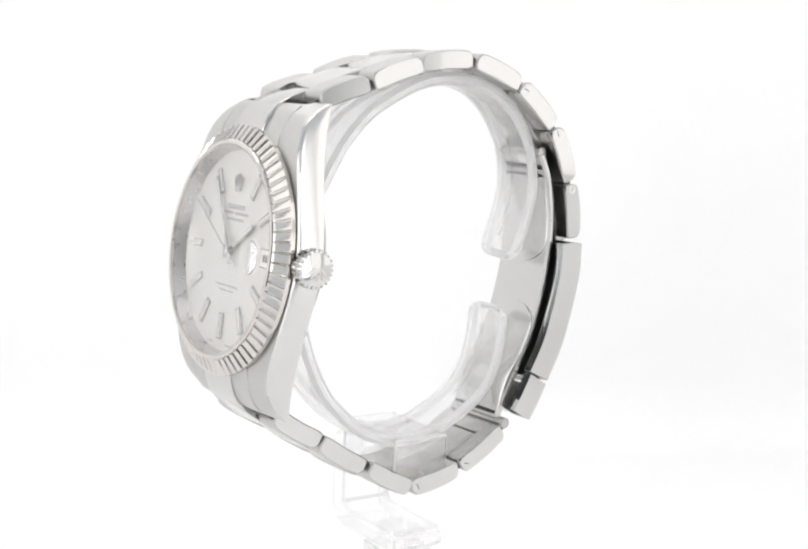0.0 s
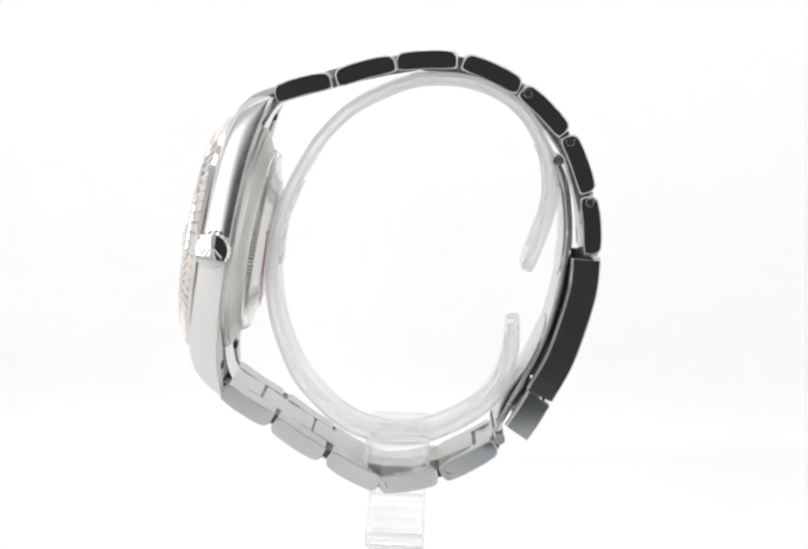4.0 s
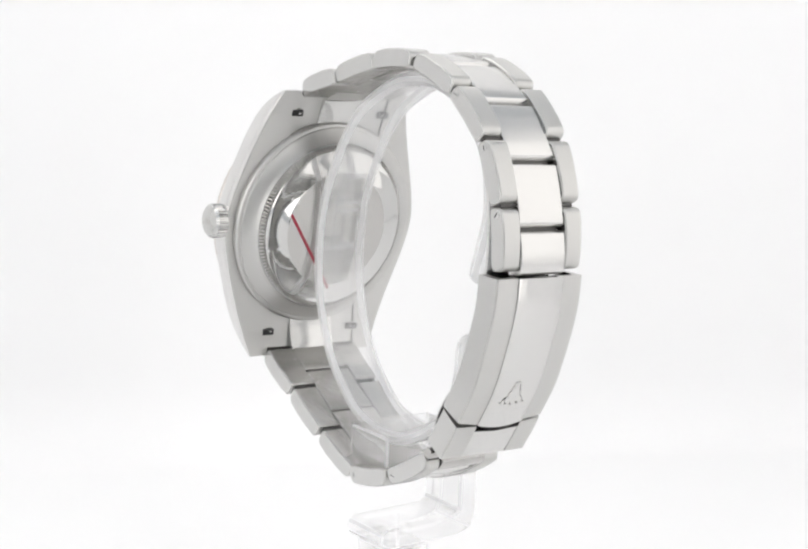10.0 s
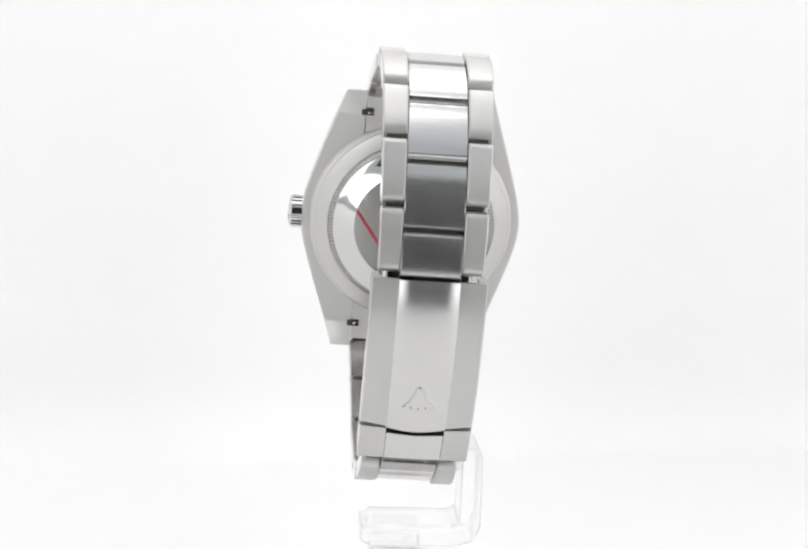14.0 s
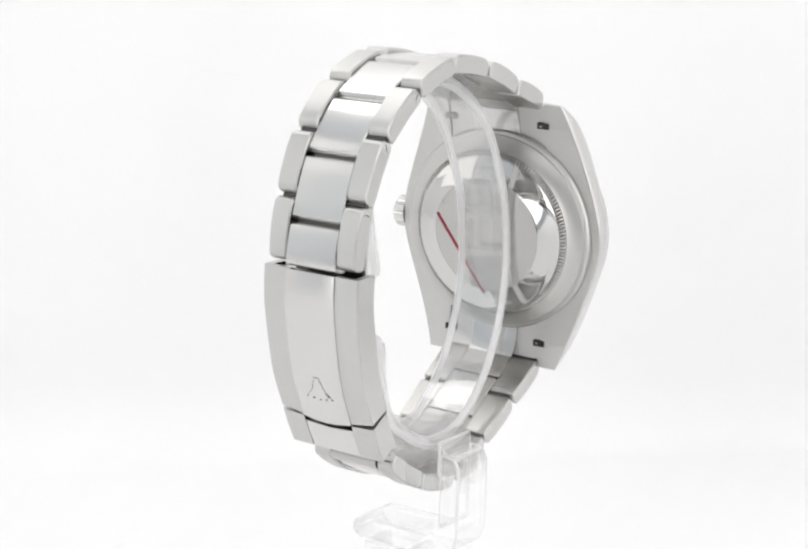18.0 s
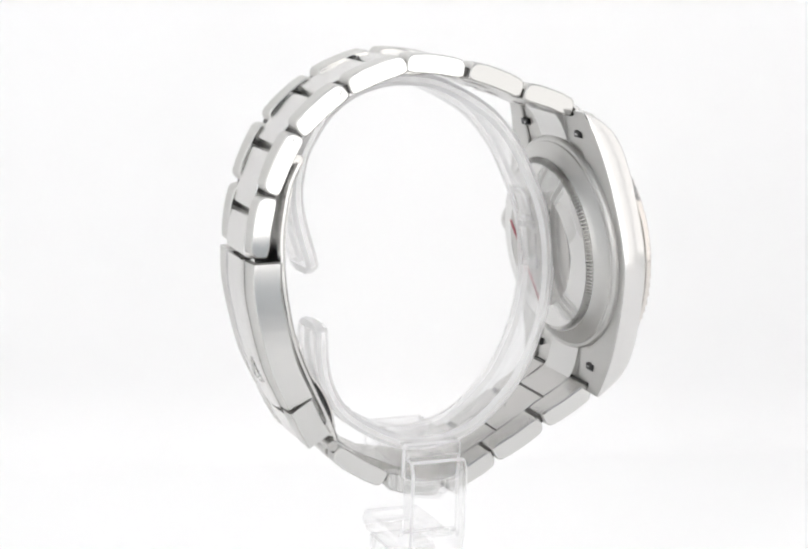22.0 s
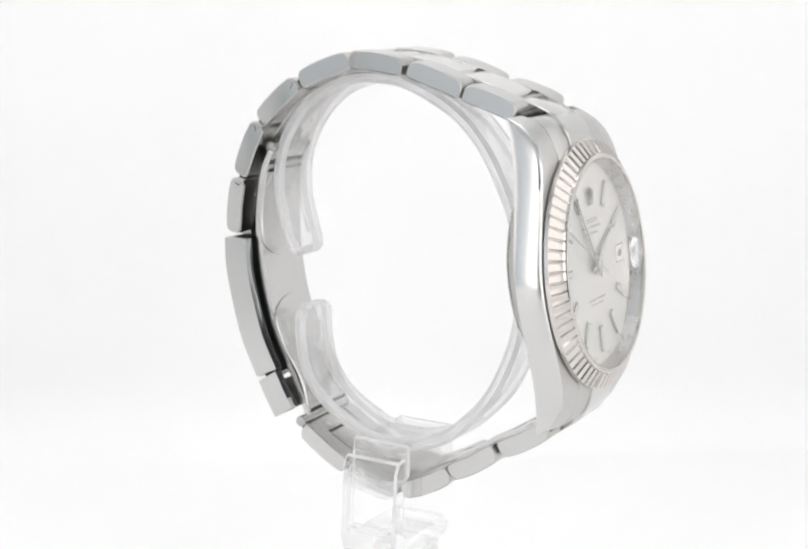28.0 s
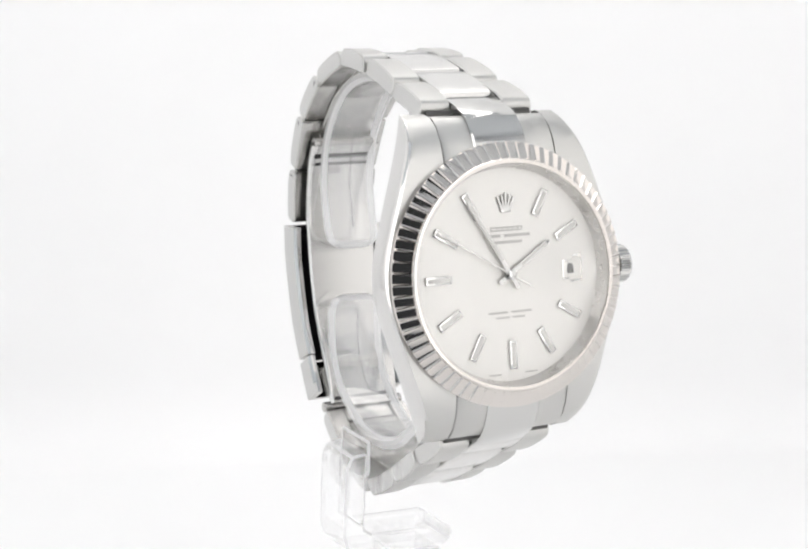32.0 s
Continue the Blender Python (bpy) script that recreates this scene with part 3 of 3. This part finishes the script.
    bmesh.ops.translate(bm, vec=(0, 0, 0.8), verts=[v for v in r["geom"] if isinstance(v, bmesh.types.BMVert)])
    put("back_disc", bm, INNER, "flat satin steel centre of the back", parent=bk)
    bm = block(0.52, 17.6, 0.06, 0, (0, 0, -4.24))
    bmesh.ops.rotate(bm, cent=(0, 0, 0), matrix=Matrix.Rotation(radians(RED_TURN), 3, "Z"), verts=bm.verts)
    bmesh.ops.translate(bm, vec=RED_MID, verts=bm.verts)
    put("red_line", bm, RED, "thin red line across the case back", parent=bk)


RED_TURN, RED_MID = -35.5, (5.25, -4.25, 0.0)
OUTER = [(31.8, 6.85), (31.5, 1.5), (30.1, -4.7), (27.9, -11.6), (24.6, -18.1)]
BLADE_WAY = [(24.4, 22.9), (26.0, 19.0), (26.9, 12.6), (26.9, 8.0), (26.4, 3.5), (25.6, -1.0), (24.5, -5.5), (22.8, -10.2), (20.3, -15.3), (17.6, -20.6), (16.2, -24.0)]
CAP = [(24.46, -18.46), (22.9, -21.4), (21.1, -24.3)]


def path_frame(path, z):
    """Axes on the outer face of the clasp at the height z: X across, Y up the band, Z outward."""
    for a, c in zip(path, path[1:]):
        if a[1] >= z >= c[1]:
            k = (a[1] - z) / (a[1] - c[1])
            p = Vector((a[0] + (c[0] - a[0]) * k, 0, z))
            up = Vector((a[0] - c[0], 0, a[1] - c[1])).normalized()
            out = Vector((up.z, 0, -up.x))
            x = up.cross(out)
            return Matrix(((x.x, up.x, out.x, p.x), (x.y, up.y, out.y, p.y), (x.z, up.z, out.z, p.z), (0, 0, 0, 1)))


def clasp(watch):
    path = smooth_path(OUTER, 6)
    w = 8.9

    def wings(s, deep):
        sec = [(4.64, -1.0), (4.64, 0.05), (w - 0.22, 0), (w, -0.22), (w, 0.45 - deep), (w - 0.45, -deep), (w - 1.25, -deep), (w - 1.25, -1.0)]
        return sec if s > 0 else [(-y, o) for y, o in sec[::-1]]

    def sides(f):
        return 1 if flank(f) else 2 if f.normal.x < -0.6 else 0

    def seam(bm, end):
        """Bows the lower (or upper) end of a piece down along the band at the middle."""
        zs = [v.co.z for v in bm.verts]
        z0, z1 = min(zs), max(zs)
        for v in bm.verts:
            k = (z1 - v.co.z) / (z1 - z0) if end == "low" else (v.co.z - z0) / (z1 - z0)
            k = max(0.0, (k - 0.6) / 0.4)
            d = 0.75 * k * math.cos(min(1.0, abs(v.co.y) / 9.1) * math.pi)
            v.co += Vector((-0.48, 0, -0.88)) * d
        return bm
    cover = part("clasp_cover", seam(strip(path, [(-4.7, -1.0), (-4.7, 0.2), (-4.45, 0.36), (-2.2, 0.372), (0, 0.376), (2.2, 0.372), (4.45, 0.36), (4.7, 0.2), (4.7, -1.0)]), "low"), CENTRE, watch, "polished raised clasp cover")
    for s in (-1, 1):
        part("clasp_side", seam(strip(path, wings(s, 5.0)), "low"), [SATIN_LONG, SEMI, POLISHED], cover, "satin clasp flank", second=sides)
    cap = part("clasp_end", seam(strip(smooth_path(CAP, 5)[2:], slab(4.7, 3.0, 0.2, 0, 0.05)), "up"), CENTRE, watch, "polished clasp end piece")
    for s in (-1, 1):
        part("clasp_end_side", seam(strip(smooth_path(CAP, 5), wings(s, 4.7)), "up"), [SATIN_LONG, SEMI, POLISHED], cap, "satin flank of the clasp end", second=sides)
    # black sheet: the shade inside the clasp, put into colour
    part("clasp_inner_shade", strip(smooth_path(OUTER, 5)[1:], [(-7.64, -1.5), (-7.64, -1.05), (7.64, -1.05), (7.64, -1.5)]), GAP_SHADE, cover, "black sheet painted as the shade inside the clasp")
    # raised emblem near the lower end: a small oval, flaring strokes and five beads
    em = path_frame(path, -12.4)
    strokes = [((-0.45, 1.95), (0.45, 1.95), 0.24)]
    bell = [(0.55, 1.6), (0.9, 0.6), (1.35, -0.6), (2.2, -1.5)]
    for sx in (-1, 1):
        strokes += [((sx * a[0], a[1]), (sx * c[0], c[1]), 0.13) for a, c in zip(bell, bell[1:])]
    for k in range(5):
        f = (k - 2) / 2
        strokes.append(((f * 2.35, -2.25 + 0.4 * abs(f)), (f * 2.35, -2.26 + 0.4 * abs(f)), 0.2))
    for a, c, r in strokes:
        bm = bmesh.new()
        bmesh.ops.create_uvsphere(bm, u_segments=10, v_segments=6, radius=1.0)
        d = Vector((c[0] - a[0], c[1] - a[1], 0))
        ln = d.length / 2 + r
        turn = Matrix.Rotation(math.atan2(d.y, d.x), 4, "Z")
        bmesh.ops.transform(bm, matrix=em @ Matrix.Translation(((a[0] + c[0]) / 2, (a[1] + c[1]) / 2, 0.4)) @ turn @ Matrix.Diagonal((ln, r, 0.2, 1)), verts=bm.verts)
        part("emblem_stroke", bm, POLISHED, cover, "raised emblem stroke")
    # folding blade inside
    blade = smooth_path(BLADE_WAY, 4)
    b = part("folding_blade", strip(blade, slab(6.7, 1.2, 0.38)), BLADE, watch, "satin folding blade inside the clasp")
    knuckle(b)

    def lift(z):
        """How far the lower plate bows off the blade."""
        return 0.62 * math.sin(math.pi * (-13.6 - z) / 7.8) ** 0.8 if -21.4 < z < -13.6 else 0.0

    def tongue(way, wide, bowed=False):
        """A thin plate on the blade's inner face whose last end is round."""
        loops, n = [], len(way)
        run = [0.0]
        for p, q in zip(way, way[1:]):
            run.append(run[-1] + math.hypot(q[0] - p[0], q[1] - p[1]))
        for i, (x, z) in enumerate(way):
            p, q = way[max(i - 1, 0)], way[min(i + 1, n - 1)]
            ln = math.hypot(q[0] - p[0], q[1] - p[1])
            nx, nz = -(q[1] - p[1]) / ln, (q[0] - p[0]) / ln
            if nx < 0:
                nx, nz = -nx, -nz
            left = run[-1] - run[i]
            up = -lift(z) if bowed else 0.0
            half = wide * math.sqrt(max(0.02, 1 - max(0.0, 1 - left / (wide * 0.7)) ** 2))
            loops.append([(x + nx * o, y, z + nz * o) for y, o in ((-half, up - 1.1), (half, up - 1.1), (half, up - 1.36), (half - 0.12, up - 1.46), (-half + 0.12, up - 1.46), (-half, up - 1.36))])
        return loft(loops)
    fine = smooth_path(BLADE_WAY, 10)
    part("blade_plate", tongue([p for p in fine if 3.0 < p[1] < 19.5], 6.3), BLADE, b, "round-ended plate on the folding blade")
    part("blade_plate", tongue([p for p in fine if -22.5 < p[1] < -4.0][::-1], 6.6, True), BLADE, b, "round-ended plate on the folding blade")
    # slots across the blade, their shade laid on as black strips
    for z, half in ((20.9, 6.0), (18.9, 5.6), (-23.2, 6.0)):
        k = min(range(1, len(fine) - 1), key=lambda i: abs(fine[i][1] - z))
        bar = strip([fine[k - 1], fine[k], fine[k + 1]], [(-half, -1.24), (-half, -1.12), (half, -1.12), (half, -1.24)])
        part("hinge_slot_shade", bar, GAP_SHADE, b, "black strip painted as slot shade across the folding blade")
    # black filler under the bowed plate, standing in for the shade there
    gap = [p for p in fine if -21.4 < p[1] < -13.6]
    loops = []
    for i, (x, z) in enumerate(gap):
        p, q = gap[max(i - 1, 0)], gap[min(i + 1, len(gap) - 1)]
        ln = math.hypot(q[0] - p[0], q[1] - p[1])
        nx, nz = -(q[1] - p[1]) / ln, (q[0] - p[0]) / ln
        loops.append([(x + nx * o, y, z + nz * o) for y, o in ((-6.35, -1.1), (6.35, -1.1), (6.35, -1.13 - lift(z)), (-6.35, -1.13 - lift(z)))])
    part("spring_gap_shade", loft(loops), GAP_SHADE, b, "black leaf-shaped filler painted as shade under the bowed plate")
    bm = tube(0.95, 12.6, 20, 0.1)
    bmesh.ops.translate(bm, vec=(24.0, 0, 23.1), verts=bm.verts)
    part("hinge_pin", bm, INNER, b, "polished hinge pin")
    bm = tube(0.95, 15.6, 20, 0.1)
    bmesh.ops.translate(bm, vec=(16.4, 0, -24.6), verts=bm.verts)
    part("hinge_pin", bm, INNER, b, "polished hinge pin")


def knuckle(blade):
    """The blade's end piece between the first two outer links."""
    p, q = LOWER[0], LOWER[1]
    a = (p[0] + (p[0] - q[0]) * 0.02, p[1] + (p[1] - q[1]) * 0.02)
    c = (p[0] + (q[0] - p[0]) * 0.33, p[1] + (q[1] - p[1]) * 0.33)
    part("blade_knuckle", link_body(a, c, 2.6, -4.55, 4.55, 0.7, 0.15), INNER, blade, "satin end piece of the folding blade")


def make_watch():
    watch = new("wristwatch")
    watch.empty_display_size = 0.01
    tagged(watch, "steel wristwatch with silver dial and fluted bezel on a clear stand", "wristwatch")
    bracelet(watch)
    case_parts(watch)
    clasp(watch)
    for ob in watch.children:
        ob.matrix_basis = WATCH_AT @ ob.matrix_basis
    return watch


# ---- the clear stand ----
STAND_Z = 72.0     # watch origin over the table, in u


def make_stand():
    stand = new("display_stand")
    stand.empty_display_size = 0.01
    tagged(stand, "clear acrylic watch stand with an open ring holder", "watch stand")
    at = pose(0, 0, STAND_Z * U) @ pose(0, 0, 0, 0, 0, 3.7)

    ring_at = pose(0, 0, STAND_Z * U) @ pose(0, 1.5 * U, 0, 0, 0, 3.7)

    def add(name, bm, label, edge, smooth=35):
        ob = part(name, bm, ACRYLIC if name.startswith("ring") else SOLID_ACRYLIC, stand, label, smooth, ring_at if name.startswith("ring") else at, edge)
        ob.visible_shadow = False
        return ob

    def slant(f):
        return max(abs(c) for c in f.normal) < 0.97
    ring = [(20.6, 3.6), (22.9, 10.2), (24.3, 16.4), (23.7, 22.7), (21.9, 27.0), (19.0, 31.2), (14.6, 34.7), (8.5, 36.8), (2.4, 37.0), (-2.2, 36.1),
            (-8.0, 33.5), (-12.7, 30.4), (-17.0, 25.6), (-20.3, 19.9), (-22.7, 14.7), (-24.2, 8.9), (-24.8, 1.0), (-23.5, -7.4), (-19.9, -15.9),
            (-15.4, -21.3), (-10.4, -25.2), (-4.0, -27.2), (2.0, -27.2), (7.6, -25.2), (13.9, -21.2), (17.4, -16.4), (19.0, -10.4), (19.1, -4.6)]
    path = smooth_path(ring[::-1], 7)
    loops, n = [], len(path)
    for i, (x, z) in enumerate(path):
        a, c = path[max(i - 1, 0)], path[min(i + 1, n - 1)]
        ln = math.hypot(c[0] - a[0], c[1] - a[1])
        nx, nz = -(c[1] - a[1]) / ln, (c[0] - a[0]) / ln
        e = min(i, n - 1 - i)
        half = (3.0, 4.1, 4.8, 5.1)[e] if e < 4 else 5.2
        loops.append([(x + nx * o, y, z + nz * o) for y, o in slab(half, 2.2 if e else 1.7, 0.7)])
    def tip(f):
        c = f.calc_center_median()
        return min(math.hypot(c.x - p[0], c.z - p[1]) for p in (path[0], path[-1])) < 1.6
    add("ring", loft(loops), "open clear acrylic ring", lambda f: 1 if 0.35 < abs(f.normal.y) < 0.92 or tip(f) else 2 if abs(f.normal.y) >= 0.92 else 0)
    # thin raised lines on the inner face: one up each arm, two raised borders where the case rests
    def rail(a, c, y, wide, label="thin raised line along the ring"):
        sec = [(y - wide, -2.5), (y - wide, -2.22), (y + wide, -2.22), (y + wide, -2.5)]
        add("ring_rib", strip(path[a:c], sec), label, lambda f: 3)
    rail(4, 24, 0.0, 0.12)
    rail(n - 28, n - 4, 0.0, 0.12)

    def near(z):
        return min((i for i in range(n) if path[i][0] < 0), key=lambda i: abs(path[i][1] - z))
    lo, mid, hi = near(3.0), near(11.2), near(18.4)
    for y in (-2.6, 2.6):
        rail(lo, mid - 1, y, 0.16, "raised moulded frame on the ring")
        rail(mid + 2, hi, y, 0.16, "raised moulded frame on the ring")
    for k in (lo, mid - 1, mid + 1, hi - 1):
        rail(k, k + 2, 0.0, 2.6, "raised moulded frame on the ring")

    def chamfered(bm, off):
        bmesh.ops.recalc_face_normals(bm, faces=bm.faces)
        bmesh.ops.bevel(bm, geom=[e for e in bm.edges if e.calc_face_angle(0) > 0.6], offset=off, segments=1, affect="EDGES")
        return bm

    def small(f):
        return f.calc_area() < 7.0 and max(abs(c) for c in f.normal) < 0.985
    prof = [(-6.3, -24.9), (4.5, -24.9), (4.6, -30.2)] + [(-0.9 + 5.5 * math.cos(a), -30.2 - 2.2 * math.sin(a)) for a in [math.pi * k / 10 for k in range(1, 10)]] + [(-6.4, -30.2)]
    add("block", chamfered(loft([[(x, y, z) for x, z in prof] for y in (-7.0, 10.1)]), 0.4), "clear acrylic block with a rounded underside", small, 20)
    sec = [(10.0, -27.0), (12.8, -27.4), (13.8, -29.2), (13.9, -36.8), (13.9, -41.5), (13.0, -44.3), (10.0, -45.3), (-5.8, -45.3),
           (-7.3, -44.5), (-7.3, -42.3), (-5.8, -41.5), (8.5, -41.5), (10.0, -40.6), (10.0, -38.0)]
    add("bracket", chamfered(loft([[(x, y, z) for y, z in sec] for x in (-6.0, 4.3)]), 0.4), "bent clear acrylic bracket", small, 20)
    add("post", block(9.0, 9.0, 23.0, 0.4, (-0.9, -0.8, -57.1), 2), "clear acrylic post", slant)
    add("foot", block(30.0, 30.0, 3.0, 0.6, (-0.9, -0.8, -70.5), 3), "clear acrylic foot plate", slant)
    return stand


watch = make_watch()
stand = make_stand()


def motions():
    rows = []
    for k in range(0, 321, 2):
        t = k / 10
        rows.append((t, Matrix.Rotation(radians(30.196 - 8.6139 * t), 4, "Z")))
    walk(watch, rows)
    walk(stand, rows)


motions()
